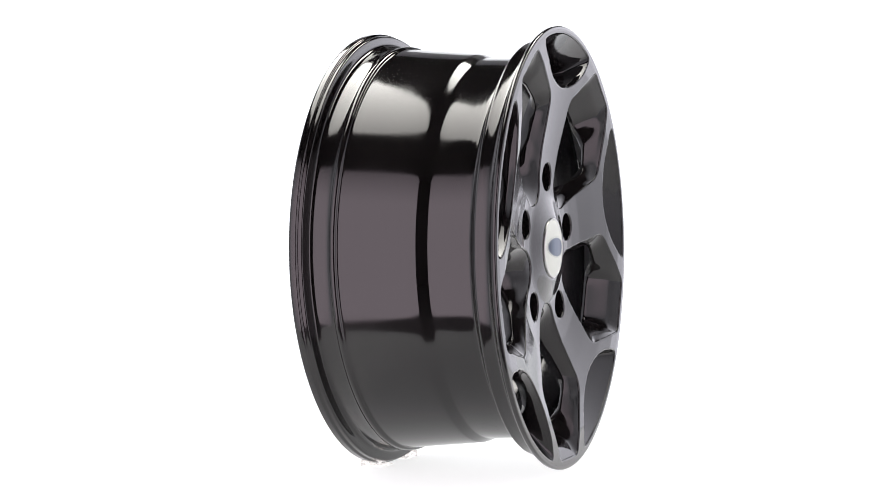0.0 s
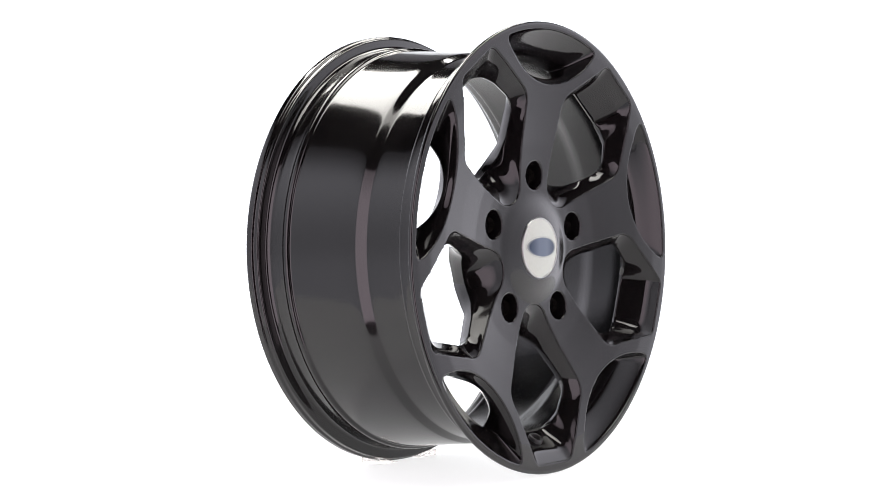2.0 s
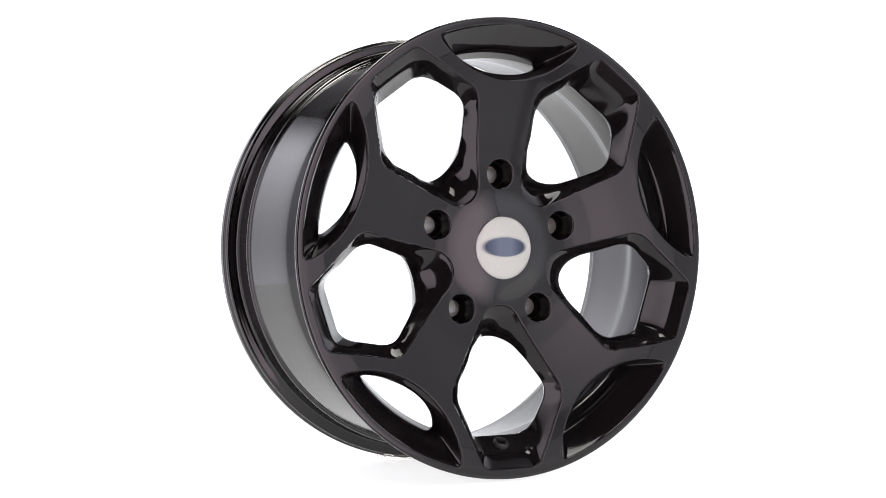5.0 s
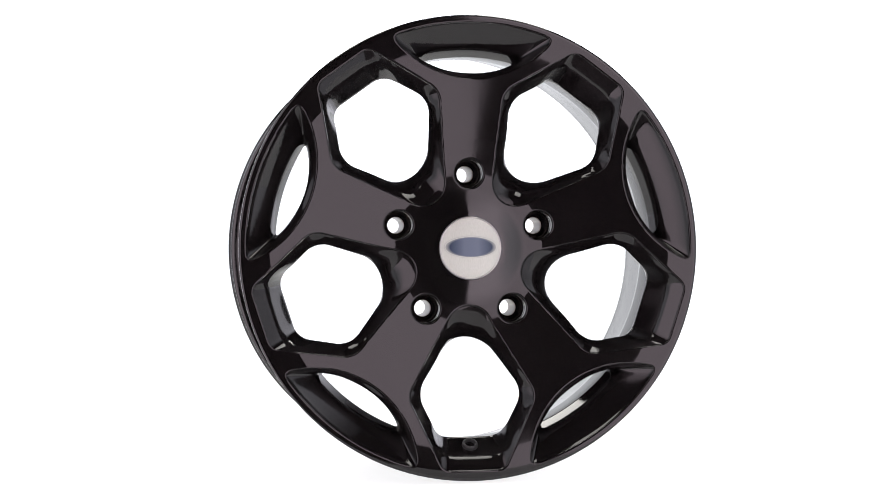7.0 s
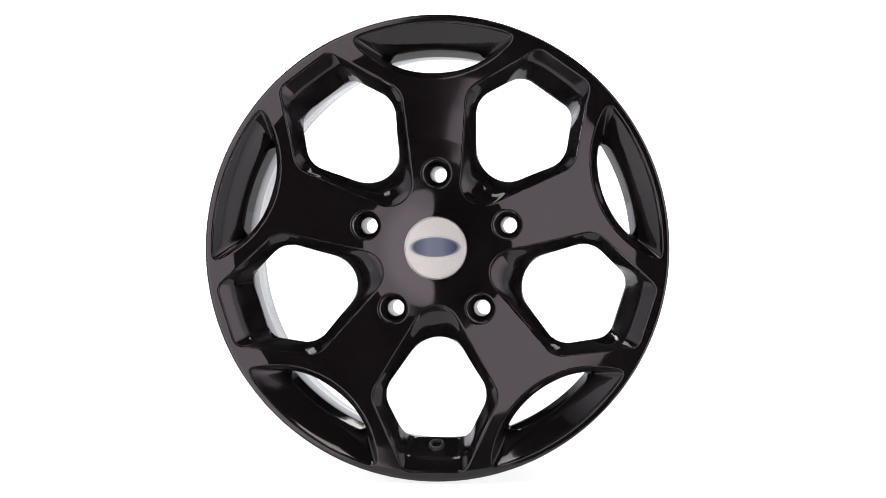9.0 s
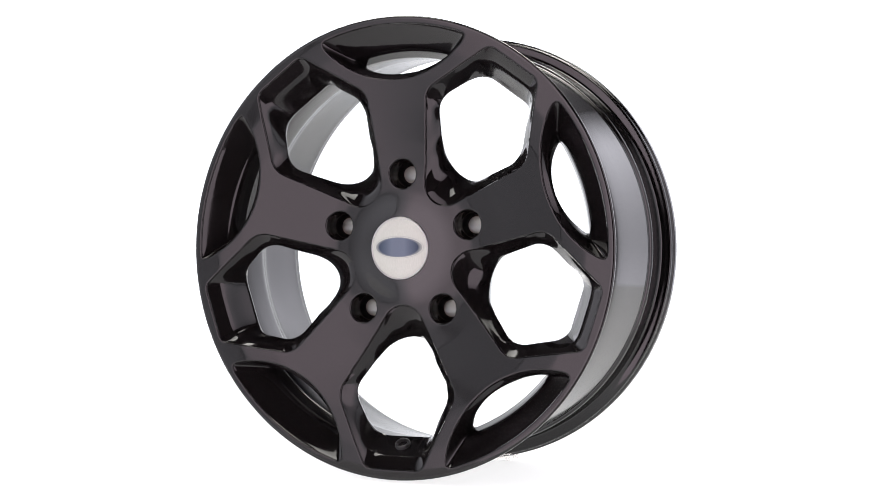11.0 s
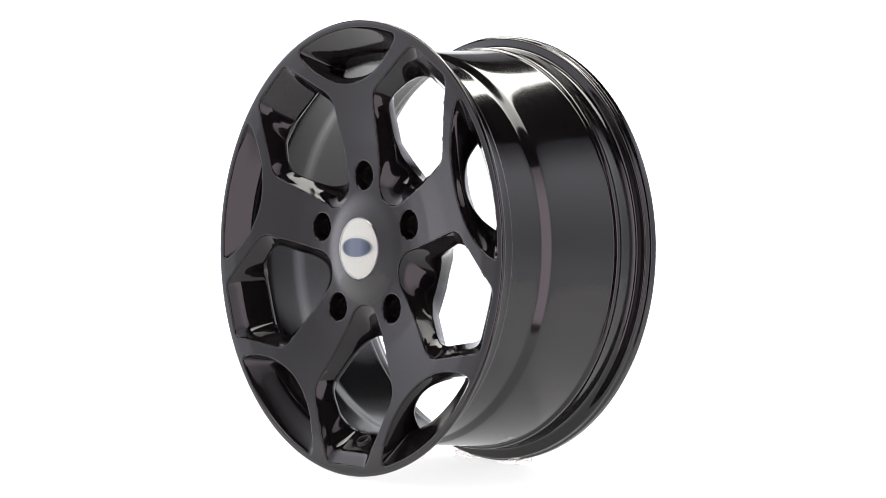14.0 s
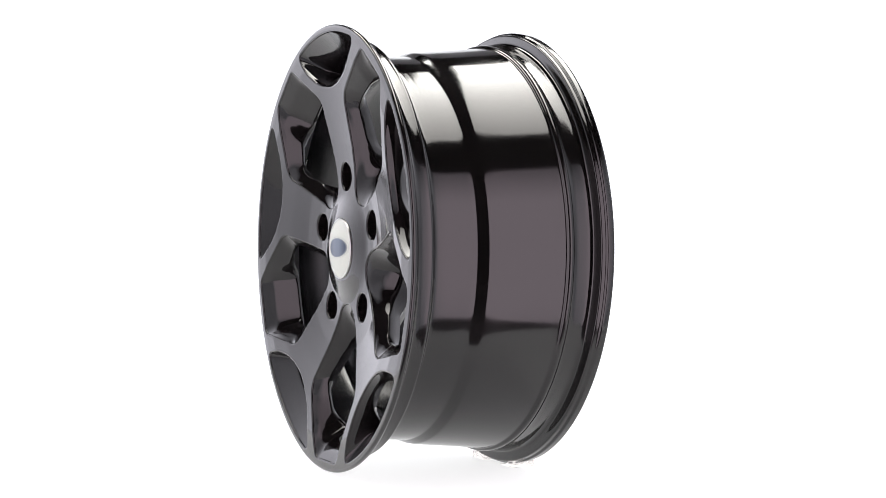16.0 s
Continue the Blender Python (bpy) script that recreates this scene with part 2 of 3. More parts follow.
def turned(p, k, offset):
    a = math.radians(72 * k + offset)
    return np.stack([p[:, 0] * math.cos(a) - p[:, 1] * math.sin(a), p[:, 0] * math.sin(a) + p[:, 1] * math.cos(a)], 1)


def outward(p):
    """Outward unit normals of an anticlockwise outline."""
    t = unit(np.roll(p, -1, 0) - np.roll(p, 1, 0))
    return np.stack([t[:, 1], -t[:, 0]], 1)


WIN_LIP = pentagon(0.0394, 0.0692, 0.156, 0.0323, 0.234, (0.024, 0.023, 0.012))
WIN_THRU = pentagon(0.0695, 0.0578, 0.154, 0.0327, 0.2033, (0.035, 0.027, 0.020))
POCKET_LIP = lens(0.2378, 0.29, 0.110, 3)
POCKET_THRU = lens(0.206, 0.29, 0.104, 2)
_a = np.linspace(0, 2 * np.pi, 48, endpoint=False)
BOLT = np.stack([0.0152 * np.cos(_a), 0.08 + 0.0152 * np.sin(_a)], 1)
# the bowl of a crescent: a shallow dish, an eased crease, then a steep wall down to the opening
_bowl = smooth_line([(0, 0), (0.05, 0.05), (0.25, 0.205), (0.50, 0.38), (0.70, 0.52), (0.77, 0.59), (0.83, 0.675), (0.92, 0.845), (1, 1)], 0.04, 2)
BOWL_S, BOWL_W, BOWL_D = np.linspace(0, 1, len(_bowl)), _bowl[:, 0], _bowl[:, 1]
BEVEL = [(0.0, 0.0016, 0.85), (0.0006, 0.0008, 0.6), (0.0014, 0.0002, 0.28), (0.0026, 0.0, 0.0)]   # outset, drop, lean of the normal


# the outer end of a window falls the same way: fraction of depth, fraction of the way in
_rim = smooth_line([(0, 0), (0.10, 0.168), (0.19, 0.315), (0.25, 0.40), (0.34, 0.475), (0.7, 0.75), (1, 1)], 0.03, 2)
RIM_S, RIM_W = _rim[:, 0], _rim[:, 1]


def inside(poly, pts):
    x, y = pts[:, 0:1], pts[:, 1:2]
    x0, y0 = poly[:, 0], poly[:, 1]
    x1, y1 = np.roll(x0, -1), np.roll(y0, -1)
    cross = ((y0 > y) != (y1 > y)) & (x < (x1 - x0) * (y - y0) / np.where(y1 == y0, 1e-12, y1 - y0) + x0)
    return cross.sum(1) % 2 == 1


def far_from(pts, lines, d):
    keep = np.ones(len(pts), bool)
    for q in lines:
        for i in range(0, len(pts), 2000):
            s = pts[i:i + 2000]
            keep[i:i + 2000] &= (((s[:, None] - q[None]) ** 2).sum(2).min(1) > d * d)
    return keep


def sheet(holes, r0, r1, bevels, step):
    """Triangulates a ring with holes; each hole's edge gets its rows of bevel. Gives points, drops, leans, lean directions, triangles."""
    from mathutils.geometry import delaunay_2d_cdt
    pts, drop, lean, way, edges = [], [], [], [], []
    count = 0

    def add(p, dr, le, wy, loop):
        nonlocal count
        pts.append(p), drop.append(np.full(len(p), dr)), lean.append(np.full(len(p), le)), way.append(wy)
        if loop:
            edges.extend((count + i, count + (i + 1) % len(p)) for i in range(len(p)))
        count += len(p)

    lines = []
    for h in holes:
        o = outward(h)
        for out, dr, le in bevels:
            q = h + o * out
            add(q, dr, le, -o, True)
        lines.append(q)
    rings = np.arange(r0, r1 + 1e-9, (r1 - r0) / round((r1 - r0) / step))
    fill = []
    for i, r in enumerate(rings):
        n = 5 * max(10, round(2 * math.pi * r / step / 5))
        if i in (0, len(rings) - 1):
            n = 480
        a = np.linspace(0, 2 * np.pi, n, endpoint=False)
        ring = np.stack([r * np.cos(a), r * np.sin(a)], 1)
        if i in (0, len(rings) - 1):
            add(ring, 0, 0, np.zeros((n, 2)), True)
        else:
            fill.append(ring)
    fill = np.concatenate(fill)
    ok = far_from(fill, lines, step * 0.55)
    for h in holes:
        ok &= ~inside(h, fill)
    fill = fill[ok]
    add(fill, 0, 0, np.zeros((len(fill), 2)), False)
    pts, drop, lean, way = np.concatenate(pts), np.concatenate(drop), np.concatenate(lean), np.concatenate(way)
    vo, _, tri, ov, _, _ = delaunay_2d_cdt([Vector(p) for p in pts], edges, [], 0, 1e-7)
    src = np.array([o[0] if o else -1 for o in ov])
    P = np.array([tuple(v) for v in vo])
    tri = np.array([t for t in tri if len(t) == 3])
    mid = P[tri].mean(1)
    rad = np.linalg.norm(mid, axis=1)
    keep = (rad > r0 * 0.9995) & (rad < r1)
    for h in holes:
        keep &= ~inside(h, mid)
    tri = tri[keep]
    a, b, c = P[tri[:, 0]], P[tri[:, 1]], P[tri[:, 2]]
    cw = (b[:, 0] - a[:, 0]) * (c[:, 1] - a[:, 1]) - (b[:, 1] - a[:, 1]) * (c[:, 0] - a[:, 0]) < 0
    tri[cw] = tri[cw][:, ::-1]
    good = src >= 0
    s = np.where(good, src, 0)
    return P, np.where(good, drop[s], 0), np.where(good, lean[s], 0), way[s], tri


class Pile:
    """Collects patches for one mesh."""
    def __init__(self):
        self.v, self.f, self.n, self.count = [], [], [], 0

    def add(self, v, f, n):
        self.v.append(np.asarray(v)), self.n.append(np.asarray(n))
        self.f += [tuple(i + self.count for i in q) for q in f]
        self.count += len(v)

    def make(self, name, mat, parent, label=""):
        return from_arrays(name, np.concatenate(self.v), self.f, np.concatenate(self.n), mat, parent, label)


def to_object(n):
    return np.stack([n[:, 0], -n[:, 2], n[:, 1]], 1)


def loft(rows):
    """A wall through rows of (outline, forward) with the same number of points."""
    P = np.stack([place(p[:, 0], p[:, 1], z) for p, z in rows])
    v, f, n = grid_patch(P, True)
    return v, f, n


def thru_z(y):
    """Depth of a window's narrowest outline, by the distance along the window's own axis."""
    return np.interp(y, [0.0955, 0.106, 0.122, 0.152, 0.186, 0.198, 0.2035], [0.092, 0.104, 0.1145, 0.1245, 0.124, 0.117, 0.1105])


def back_z(r):
    return np.interp(r, [0.0, 0.070, 0.094, 0.107, 0.12, 0.15, 0.165, 0.178, 0.188, 0.198, 0.203, 0.21], [0.064, 0.064, 0.075, 0.086, 0.098, 0.107, 0.114, 0.122, 0.120, 0.114, 0.109, 0.105])


ROUNDING = 22


def build_wheel():
    wheel = tagged(new("alloy_wheel"), "gloss black five-spoke alloy car wheel standing upright on white table", "wheel")
    hub, spokes, rears = Pile(), [Pile() for _ in range(5)], [Pile() for _ in range(5)]

    def sector(xy):
        return np.round((np.degrees(np.arctan2(xy[:, 1], xy[:, 0])) - 90) / 72).astype(int) % 5

    # the front: one turned surface, pierced by windows, crescents and bolt holes
    holes = []
    for k in range(5):
        holes += [turned(WIN_LIP, k, 36), turned(POCKET_LIP, k, 0), turned(BOLT, k, 0)]
    P, drop, lean, way, tri = sheet(holes, 0.034, 0.2425, BEVEL, 0.0036)
    r = np.linalg.norm(P, axis=1)
    fn = face_normal(P)
    side = np.concatenate([way, np.zeros((len(P), 1))], 1)
    fn = unit(fn * (1 - lean[:, None]) - side * lean[:, None] * -1)
    V, N = place(P[:, 0], P[:, 1], face_z(r) - drop), to_object(fn)
    mid = P[tri].mean(1)
    near = np.linalg.norm(mid, axis=1) < 0.0655
    sec = sector(mid)
    for pile, mask in [(hub, near)] + [(spokes[k], ~near & (sec == k)) for k in range(5)]:
        t = tri[mask]
        used, inv = np.unique(t, return_inverse=True)
        pile.add(V[used], inv.reshape(-1, 3), N[used])

    # the back of the spokes
    WB = WIN_THRU + outward(WIN_THRU) * (0.002 + 0.004 * np.clip((0.2 - np.linalg.norm(WIN_THRU, axis=1)) / 0.025, 0, 1))[:, None]
    PB = POCKET_THRU + outward(POCKET_THRU) * (0.0012 + 0.0045 * np.clip((0.2055 - np.linalg.norm(POCKET_THRU, axis=1)) / 0.012, 0, 1))[:, None]
    BORE = np.stack([0.0082 * np.cos(_a), 0.08 + 0.0082 * np.sin(_a)], 1)
    holes = []
    for k in range(5):
        holes += [turned(WB, k, 36), turned(PB, k, 0), turned(BORE, k, 0)]
    P2, _, _, _, tri2 = sheet(holes, 0.030, 0.2095, [(0.0, 0.0, 0.0), (0.002, 0.0, 0.0)], 0.007)
    r2 = np.linalg.norm(P2, axis=1)
    V2 = place(P2[:, 0], P2[:, 1], back_z(r2))
    mid2 = P2[tri2].mean(1)
    near2, sec2 = np.linalg.norm(mid2, axis=1) < 0.0655, sector(mid2)
    for pile, mask in [(hub, near2)] + [(rears[k], ~near2 & (sec2 == k)) for k in range(5)]:
        t = tri2[mask][:, ::-1]
        used, inv = np.unique(t, return_inverse=True)
        pile.add(V2[used], inv.reshape(-1, 3), np.tile((0.0, 1.0, 0.0), (len(used), 1)))

    # window walls: a sloping flank, a rounded inner edge, then straight to the back
    for k in range(5):
        lip, thru, back = turned(WIN_LIP, k, 36), turned(WIN_THRU, k, 36), turned(WB, k, 36)
        z0, z1, z2 = face_z(np.linalg.norm(lip, axis=1)) - BEVEL[0][1], thru_z(WIN_THRU[:, 1]), back_z(np.linalg.norm(back, axis=1))
        rows = []
        for s in np.linspace(0, 1, 19):
            outer = np.interp(WIN_THRU[:, 1], [0.175, 0.2], [0, 1])
            w = ((1 - outer) * s ** np.interp(WIN_THRU[:, 1], [0.0955, 0.108], [0.63, 1.0]) + outer * np.interp(s, RIM_S, RIM_W))[:, None]
            line, z = lip + (thru - lip) * w, z0 + (z1 - z0) * s
            for _ in range(int(round(ROUNDING * math.sin(math.pi * s)))):     # round the corners between lip and inner edge
                line = (np.roll(line, 1, 0) + 2 * line + np.roll(line, -1, 0)) / 4
            rows.append((line, z))
        edge = outward(thru)
        rows += [(thru + edge * 0.0002, z1 - 0.0012), (thru + edge * 0.0008, z1 - 0.003)]
        for s in np.linspace(0.4, 1, 3):
            rows.append((thru + (back - thru) * s, (z1 - 0.003) + (z2 - z1 + 0.003) * s))
        v, f, n = loft(rows)
        cols = len(lip)
        # share the wall between the two neighbouring spokes
        sec3 = sector((lip + thru) / 2)
        quads = np.array(f)
        col = quads[:, 0] % cols
        for j in range(5):
            pick = quads[sec3[col] == j]
            if len(pick):
                seen = pick[:, 0] // cols < 23
                for pile, q in ((spokes[j], pick[seen]), (rears[j], pick[~seen])):
                    used, inv = np.unique(q, return_inverse=True)
                    pile.add(v[used], inv.reshape(-1, 4), n[used])
        # the crescent: a bowl against the rim, a straight wall against the fork
        lip, thru = turned(POCKET_LIP, k, 0), turned(POCKET_THRU, k, 0)
        z0 = face_z(np.linalg.norm(lip, axis=1)) - BEVEL[0][1]
        z1 = np.interp(np.linalg.norm(thru, axis=1), [0.186, 0.194, 0.206], [0.133, 0.125, 0.1082])
        rows = []
        for s in BOWL_S:
            rows.append((lip + (thru - lip) * np.interp(s, BOWL_S, BOWL_W), z0 + (z1 - z0) * np.interp(s, BOWL_S, BOWL_D)))
        edge = outward(thru)
        back = turned(PB, k, 0)
        z2 = back_z(np.linalg.norm(back, axis=1))
        rows += [(thru + edge * 0.0003, z1 - 0.001), (thru + edge * 0.0007, z1 - 0.0025), (back, z2)]
        spokes[k].add(*loft(rows))

    hub.make("hub", HUB_PAINT, wheel)
    for s in spokes:
        s.make("spoke", BLACK, wheel)
    for s in rears:
        s.make("spoke_rear", REAR, wheel, "satin black rear side of the spoke")

    # bolt holes: a round well, a conical seat, a bore
    for k in range(5):
        c = turned(np.array([[0.0, 0.08]]), k, 0)[0]
        prof = smooth_line([(0.1178, 0.0152), (0.1150, 0.0146), (0.1060, 0.0143), (0.1035, 0.0138), (0.0985, 0.0095), (0.0965, 0.0084), (0.0660, 0.0080)], 0.0008)
        a = np.linspace(0, 2 * np.pi, 48, endpoint=False)
        z, rr = prof[:, 0:1], prof[:, 1:2]
        z = np.where(np.arange(len(z))[:, None] == 0, face_z(np.hypot(c[0] + rr * np.cos(a), c[1] + rr * np.sin(a))) - BEVEL[0][1], z + 0 * a)
        P = place(c[0] + rr * np.cos(a), c[1] + rr * np.sin(a), z)
        v, f, n = grid_patch(P, True)
        cols, cut = len(a), int(np.argmax(prof[:, 0] < 0.0982))
        n = n.reshape(P.shape)
        for first, last, name, mat, label in ((0, cut, "bolt_well", BLACK, "gloss black well of a bolt hole"),
                                              (cut, len(prof) - 1, "bolt_bore", SEAT, "bare brownish metal bore of a bolt hole")):
            g = np.arange((last - first + 1) * cols).reshape(-1, cols)
            quads = [(g[i, j], g[i, (j + 1) % cols], g[i + 1, (j + 1) % cols], g[i + 1, j]) for i in range(last - first) for j in range(cols)]
            from_arrays(name, P[first:last + 1].reshape(-1, 3), quads, n[first:last + 1].reshape(-1, 3), mat, wheel, label)

    # the rim: front lip, bead seats, well, barrel, rear flange and the inside
    outer = smooth_line([(0.1480, 0.2425), (0.1480, 0.2440), (0.1474, 0.2457), (0.1455, 0.2461), (0.1430, 0.2457), (0.1412, 0.2440), (0.1395, 0.2400),
                         (0.1375, 0.2350), (0.1355, 0.2325), (0.1330, 0.2316), (0.1240, 0.2311), (0.1205, 0.2314), (0.1185, 0.2304), (0.1160, 0.2262), (0.1125, 0.2180),
                         (0.1105, 0.2138), (0.1075, 0.2126), (0.0720, 0.2143), (0.0645, 0.2148), (0.0628, 0.2153), (0.0545, 0.2191), (0.0522, 0.2199), (0.0400, 0.2215),
                         (0.0000, 0.2256), (-0.0270, 0.2288), (-0.0300, 0.2293), (-0.0312, 0.2316), (-0.0335, 0.2326), (-0.0362, 0.2326), (-0.0385, 0.2315), (-0.0500, 0.2322),
                         (-0.0550, 0.2327), (-0.0558, 0.2332), (-0.0574, 0.2338), (-0.0588, 0.2350), (-0.0596, 0.2372), (-0.0606, 0.2440), (-0.0612, 0.2454), (-0.0624, 0.2459), (-0.0655, 0.2463), (-0.0662, 0.2467), (-0.0668, 0.2478), (-0.0674, 0.2483), (-0.0684, 0.2485), (-0.0730, 0.2487), (-0.0740, 0.2486), (-0.0748, 0.2482),
                         (-0.0756, 0.2468), (-0.0756, 0.2446), (-0.0735, 0.2424), (-0.0660, 0.2390), (-0.0600, 0.2330), (-0.0560, 0.2280), (-0.0470, 0.2262), (-0.0440, 0.2258), (-0.0425, 0.2240),
                         (-0.0300, 0.2232), (0.0000, 0.2200), (0.0380, 0.2160), (0.0480, 0.2145), (0.0640, 0.2085), (0.0720, 0.2078), (0.0900, 0.2078), (0.0990, 0.2085), (0.1050, 0.2095)], 0.0008, 2)
    P = lathe(outer)
    v, f, n = grid_patch(P, True)
    n, segs = n.reshape(P.shape), P.shape[1]
    low = int(np.argmin(outer[:, 0]))
    cuts = [0, int(np.argmax(outer[:, 0] < 0.1345)), int(np.argmax(outer[:, 0] < -0.0553)), low + int(np.argmax(outer[low:, 0] > -0.0553)), len(outer) - 1]
    for (a, b), name, label in zip(zip(cuts[:-1], cuts[1:]), ("front_flange", "rim_barrel", "rear_flange", "inner_barrel"),
                                   ("gloss black front rim lip", "deep gloss black barrel with a stepped well", "gloss black rolled rear flange", "dark glossy inside of the barrel")):
        g = np.arange((b - a + 1) * segs).reshape(-1, segs)
        quads = [(g[i, j], g[i, (j + 1) % segs], g[i + 1, (j + 1) % segs], g[i + 1, j]) for i in range(b - a) for j in range(segs)]
        from_arrays(name, P[a:b + 1].reshape(-1, 3), quads, n[a:b + 1].reshape(-1, 3), INNER if name == "inner_barrel" else BARREL, wheel, label)

    # centre cap with its chrome ring and plain oval emblem
    prof = np.array([(0.1262, 0.0342), (0.1290, 0.0340), (0.1302, 0.0335), (0.1306, 0.0328), (0.1303, 0.0321), (0.1296, 0.0318)])
    v, f, n = grid_patch(lathe(smooth_line(prof, 0.0003), 96), True)
    dome = np.array([(0.1298 + 0.0042 * (1 - (q / 0.0319) ** 2), q) for q in np.linspace(0.0319, 0.0003, 24)])
    v2, f2, n2 = grid_patch(lathe(dome, 96), True)
    cap = from_arrays("centre_cap", v2, f2, n2, SILVER, wheel, "silver domed centre cap")
    from_arrays("cap_ring", v, f, n, CHROME, cap, "thin chrome ring")

    def oval(a, b, lift, mat, name, label, a0=0.0, b0=0.0):
        rows = []
        for s in np.linspace(1, 0.001 if not a0 else 0, 8):
            t = np.linspace(0, 2 * np.pi, 72, endpoint=False)
            if a0:
                x, y = (a0 + (a - a0) * s) * np.cos(t), (b0 + (b - b0) * s) * np.sin(t)
            else:
                x, y = a * s * np.cos(t), b * s * np.sin(t)
            z = 0.1298 + 0.0042 * (1 - (x ** 2 + y ** 2) / 0.0319 ** 2) + lift * (1 if 0 < s < 1 else 0.2)
            rows.append(place(x, y + 0.001, z))
        v, f, n = grid_patch(np.stack(rows), True)
        from_arrays(name, v, f, n, mat, cap, label)

    oval(0.0300, 0.0125, 0.0002, BLUE, "emblem", "plain dark blue oval emblem")
    oval(0.0284, 0.0114, 0.0004, SILVER, "emblem_border", "thin silver oval border", 0.0275, 0.0106)

    # the empty valve hole in the lowest window, with its collar
    collar = smooth_line([(-0.003, 0.0088), (0.0012, 0.0083), (0.0024, 0.0076), (0.0026, 0.0068), (0.0020, 0.0058), (-0.003, 0.0052), (-0.0032, 0.0001)], 0.0004)
    a = np.linspace(0, 2 * np.pi, 40, endpoint=False)
    h, rr = collar[:, 0:1], collar[:, 1:2]
    up = rr * np.sin(a)
    P = place(rr * np.cos(a), -0.2100 + h * 0.86 + up * 0.51, 0.1228 + h * 0.51 - up * 0.86)
    v, f, n = grid_patch(P, True)
    from_arrays("valve_collar", v, f, n, RUBBER, wheel, "small dark collar of the empty valve hole")
    return wheel


def build_chock(u):
    """A small clear wedge that keeps the rear flange from rolling."""
    bm = bmesh.new()
    s = 1 if u > 0 else -1
    prof = [(-0.016, 0.0), (0.016, 0.0), (0.016, 0.0075), (0.006, 0.0058), (-0.004, 0.0018), (-0.016, 0.0009)]
    rings = []
    for y in (0.058, 0.086):
        rings.append([bm.verts.new((u + OFF + s * x, y, z)) for x, z in prof])
    n = len(prof)
    for i in range(n):
        bm.faces.new((rings[0][i], rings[0][(i + 1) % n], rings[1][(i + 1) % n], rings[1][i]))
    bm.faces.new(rings[0]), bm.faces.new(rings[1])
    bmesh.ops.recalc_face_normals(bm, faces=bm.faces[:])
    bmesh.ops.bevel(bm, geom=bm.edges[:], offset=0.0003, segments=1, affect="EDGES")
    return tagged(part("wheel_chock", bm, ACRYLIC), "small clear acrylic wedge under the rear flange", "wheel chock", "chocks under the wheel")


# ---- the studio ----
def build_studio():
    def room(name, bm, mat, label):
        return tagged(part(name, bm, mat), label, kind="structure")

    # a table with added glow, then a glowing sweep up into the backdrop
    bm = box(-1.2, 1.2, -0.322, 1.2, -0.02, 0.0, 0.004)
    room("table_top", bm, WHITE, "white acrylic photo table with added glow")
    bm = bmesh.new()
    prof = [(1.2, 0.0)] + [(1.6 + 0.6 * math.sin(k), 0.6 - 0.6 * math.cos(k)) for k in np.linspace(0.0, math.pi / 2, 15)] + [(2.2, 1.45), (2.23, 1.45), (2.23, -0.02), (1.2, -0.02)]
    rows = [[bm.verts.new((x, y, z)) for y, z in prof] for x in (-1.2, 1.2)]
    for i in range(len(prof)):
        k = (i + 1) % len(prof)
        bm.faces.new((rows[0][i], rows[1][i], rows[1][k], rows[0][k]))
    room("backdrop", bm, BACK_GLOW, "white backdrop glowing by its own emission, sweeping up behind the table")
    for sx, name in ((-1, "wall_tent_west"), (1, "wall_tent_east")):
        room(name, box(min(sx * 1.2, sx * 1.23), max(sx * 1.2, sx * 1.23), -0.89, 2.2, -0.88, 1.45), FLAT_GLOW, "white diffusion wall with graded glow of its own, out of view")
    room("floor", box(-3, 3, -3.4, 3, -0.95, -0.9), CONCRETE, "dark grey studio floor")
    room("wall_west", box(-3.1, -3, -3.4, 3, -0.9, 2.7), WALLS, "pale studio wall")
    room("wall_east", box(3, 3.1, -3.4, 3, -0.9, 2.7), WALLS, "pale studio wall")
    room("wall_north", box(-3, 3, 3, 3.1, -0.9, 2.7), WALLS, "pale studio wall")
    room("wall_south", box(-3, 3, -3.5, -3.4, -0.9, 2.7), CLOTH, "black cloth wall behind the camera")
    room("ceiling", box(-3, 3, -3.4, 3, 2.7, 2.8), CLOTH, "black studio ceiling")


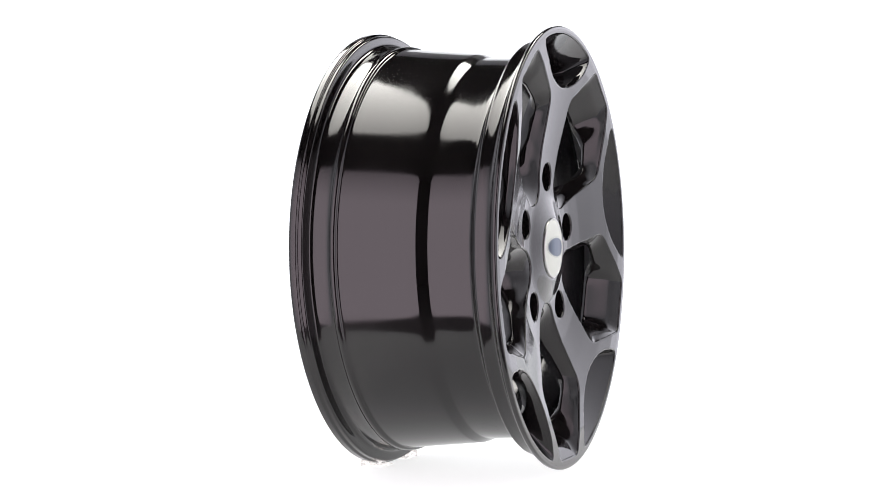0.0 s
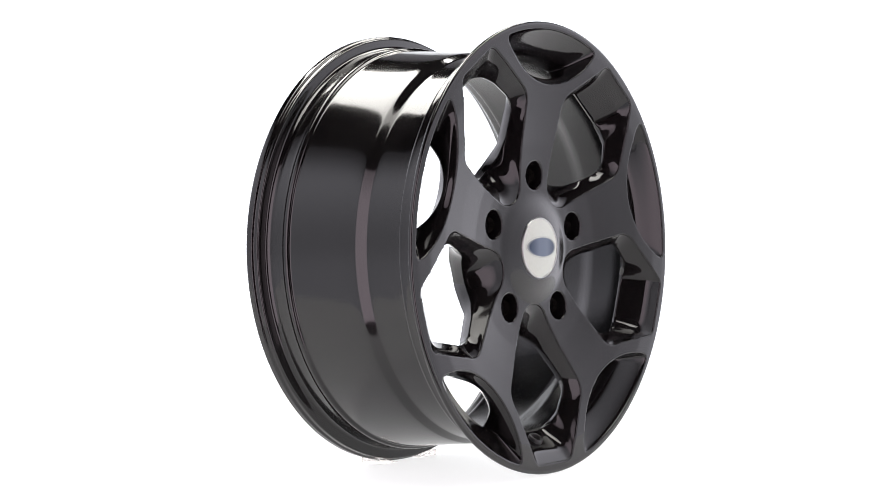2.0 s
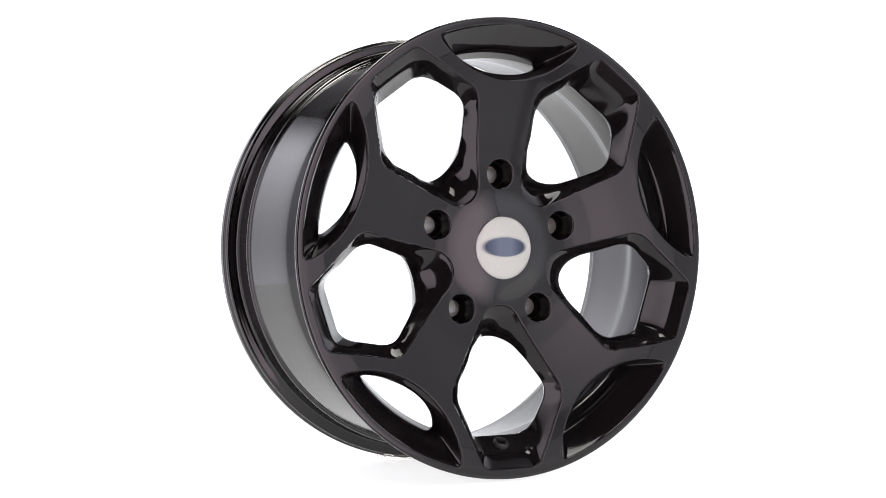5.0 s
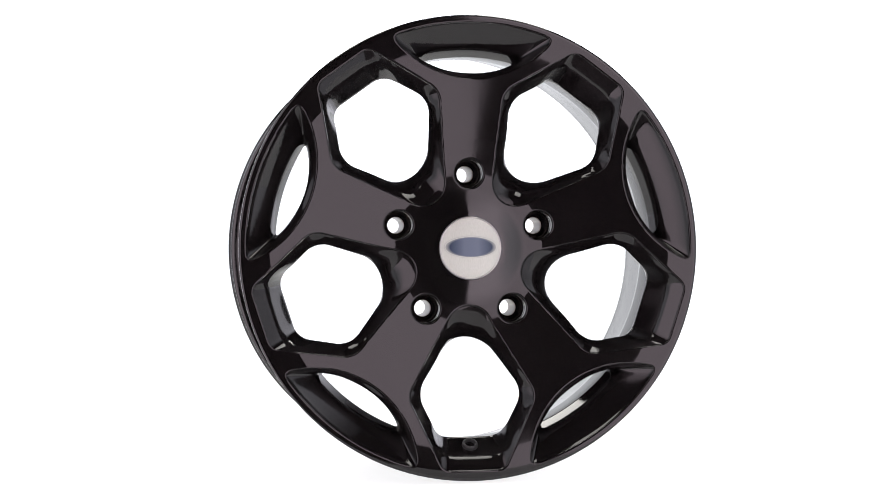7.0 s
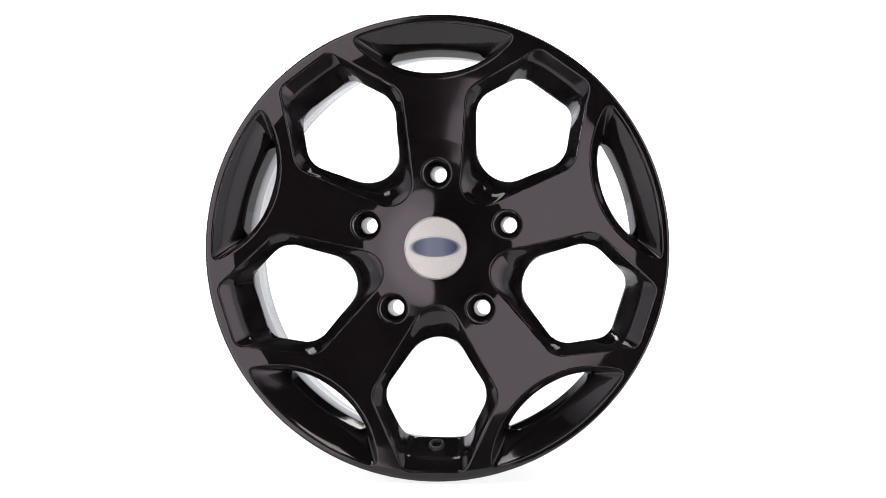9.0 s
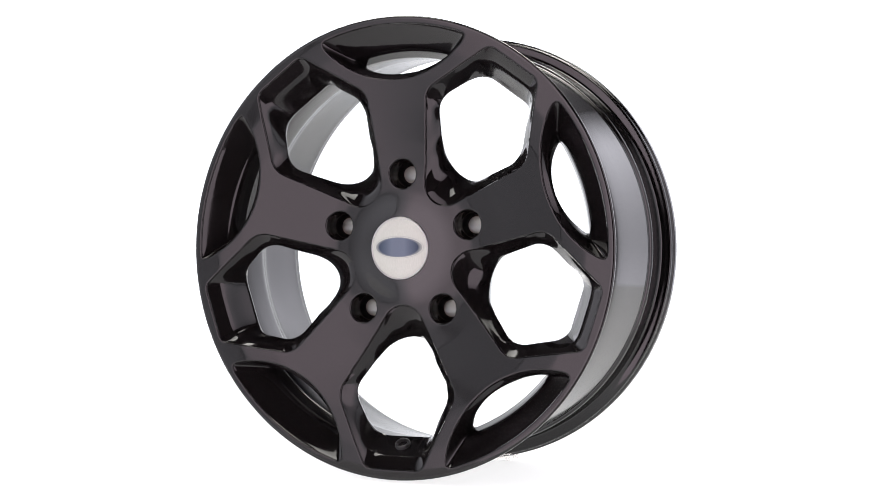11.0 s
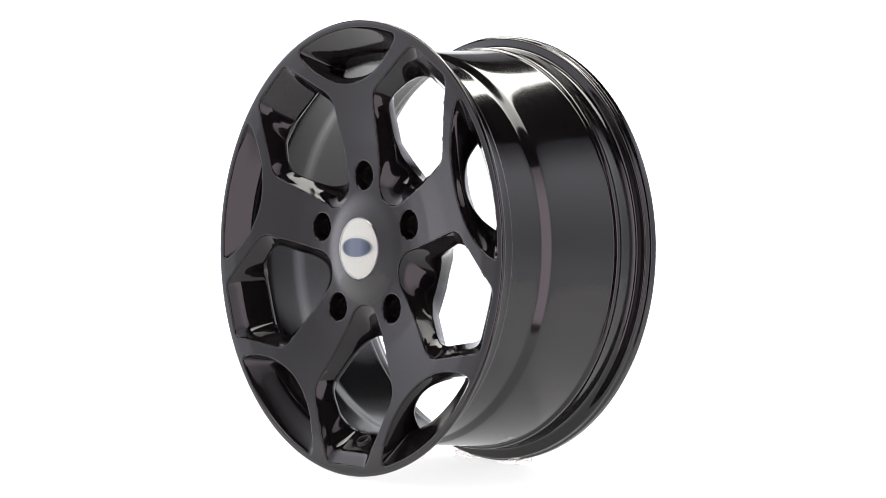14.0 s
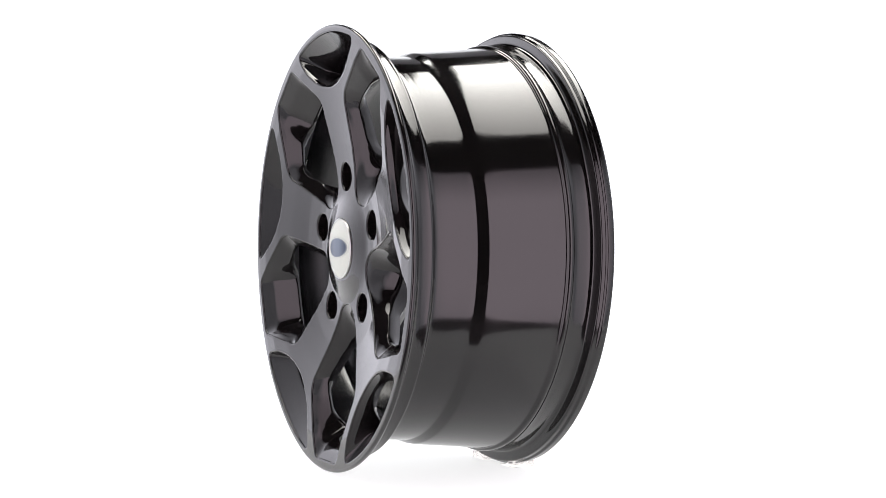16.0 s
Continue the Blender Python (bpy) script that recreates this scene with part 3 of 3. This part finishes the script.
def build_softbox(x, y, wide, deep, z, turn):
    """A strip light: a glowing cloth in a flared fabric shell, hung from the ceiling by a rod."""
    box_light = tagged(new("overhead_softbox"), "long overhead strip softbox hanging over the table", "softbox", "overhead softboxes")
    m = Matrix.Translation((x, y, z)) @ Matrix.Rotation(math.radians(turn), 4, "Z")

    def piece(name, bm, mat, label=""):
        bm.transform(m)
        part(name, bm, mat, box_light, label)

    a, b = wide / 2, deep / 2
    piece("diffuser", box(-a, a, -b, b, 0, 0.004), TOP_GLOW, "glowing white diffuser")
    shell = box(-a - 0.02, a + 0.02, -b - 0.02, b + 0.02, 0.006, 0.25)
    for v in shell.verts:
        if v.co.z > 0.1:
            v.co.x, v.co.y = v.co.x * 0.45, v.co.y * 0.8
    bmesh.ops.bevel(shell, geom=shell.edges[:], offset=0.01, segments=2, affect="EDGES", profile=0.5)
    piece("shell", shell, CLOTH, "black fabric shell")
    piece("hanger", box(-0.02, 0.02, -0.02, 0.02, 0.25, 2.7 - z), CLOTH)
    return box_light


def build_side_light(sign):
    light = tagged(new("side_diffuser"), "tall side diffuser panel beside the camera", "diffuser panel", "side lights")
    a, b = Vector((0.60, -1.60) if sign > 0 else (-0.44, -1.66)), Vector((sign * 1.19, -0.90))
    d = (b - a).normalized()
    nrm = Vector((-d.y, d.x)) * (1 if sign > 0 else -1)   # towards the wheel
    def slab(off0, off1, z0, z1, pad):
        bm = box(0, 1, 0, 1, z0, z1)
        for v in bm.verts:
            p = a - d * pad + d * ((b - a).length + 2 * pad) * v.co.x + nrm * (off0 + (off1 - off0) * v.co.y)
            v.co.x, v.co.y = p.x, p.y
        bmesh.ops.recalc_face_normals(bm, faces=bm.faces[:])
        return bm
    part("diffuser", slab(0.0, 0.004, -0.86, 1.45, 0), SIDE_GLOW, light, "glowing diffuser cloth")
    part("frame", slab(-0.06, -0.004, -0.9, 1.47, 0.0), CLOTH, light, "black frame")
    return light


build_studio()
build_softbox(-0.465, 0.135, 0.43, 1.33, 1.45, 0)
build_softbox(0.425, 0.135, 0.41, 1.33, 1.45, 10)
build_side_light(-1)
build_side_light(1)
wheel = build_wheel()
chocks = [build_chock(-0.036), build_chock(0.036)]


def motions():
    """The turntable's slow, even turn."""
    turns = [(0.0, 68.61), (1.0, 60.31), (2.0, 52.02), (3.0, 43.62), (4.0, 35.5), (6.5, 14.36), (8.2, 0.2), (9.0, -6.5),
             (11.5, -28.2), (13.0, -40.3), (14.5, -52.7), (16.0, -65.48)]
    for thing in [wheel] + chocks:
        walk(thing, [(t, pose(0.0013, 0, 0, 0, 0, q)) for t, q in turns])


motions()
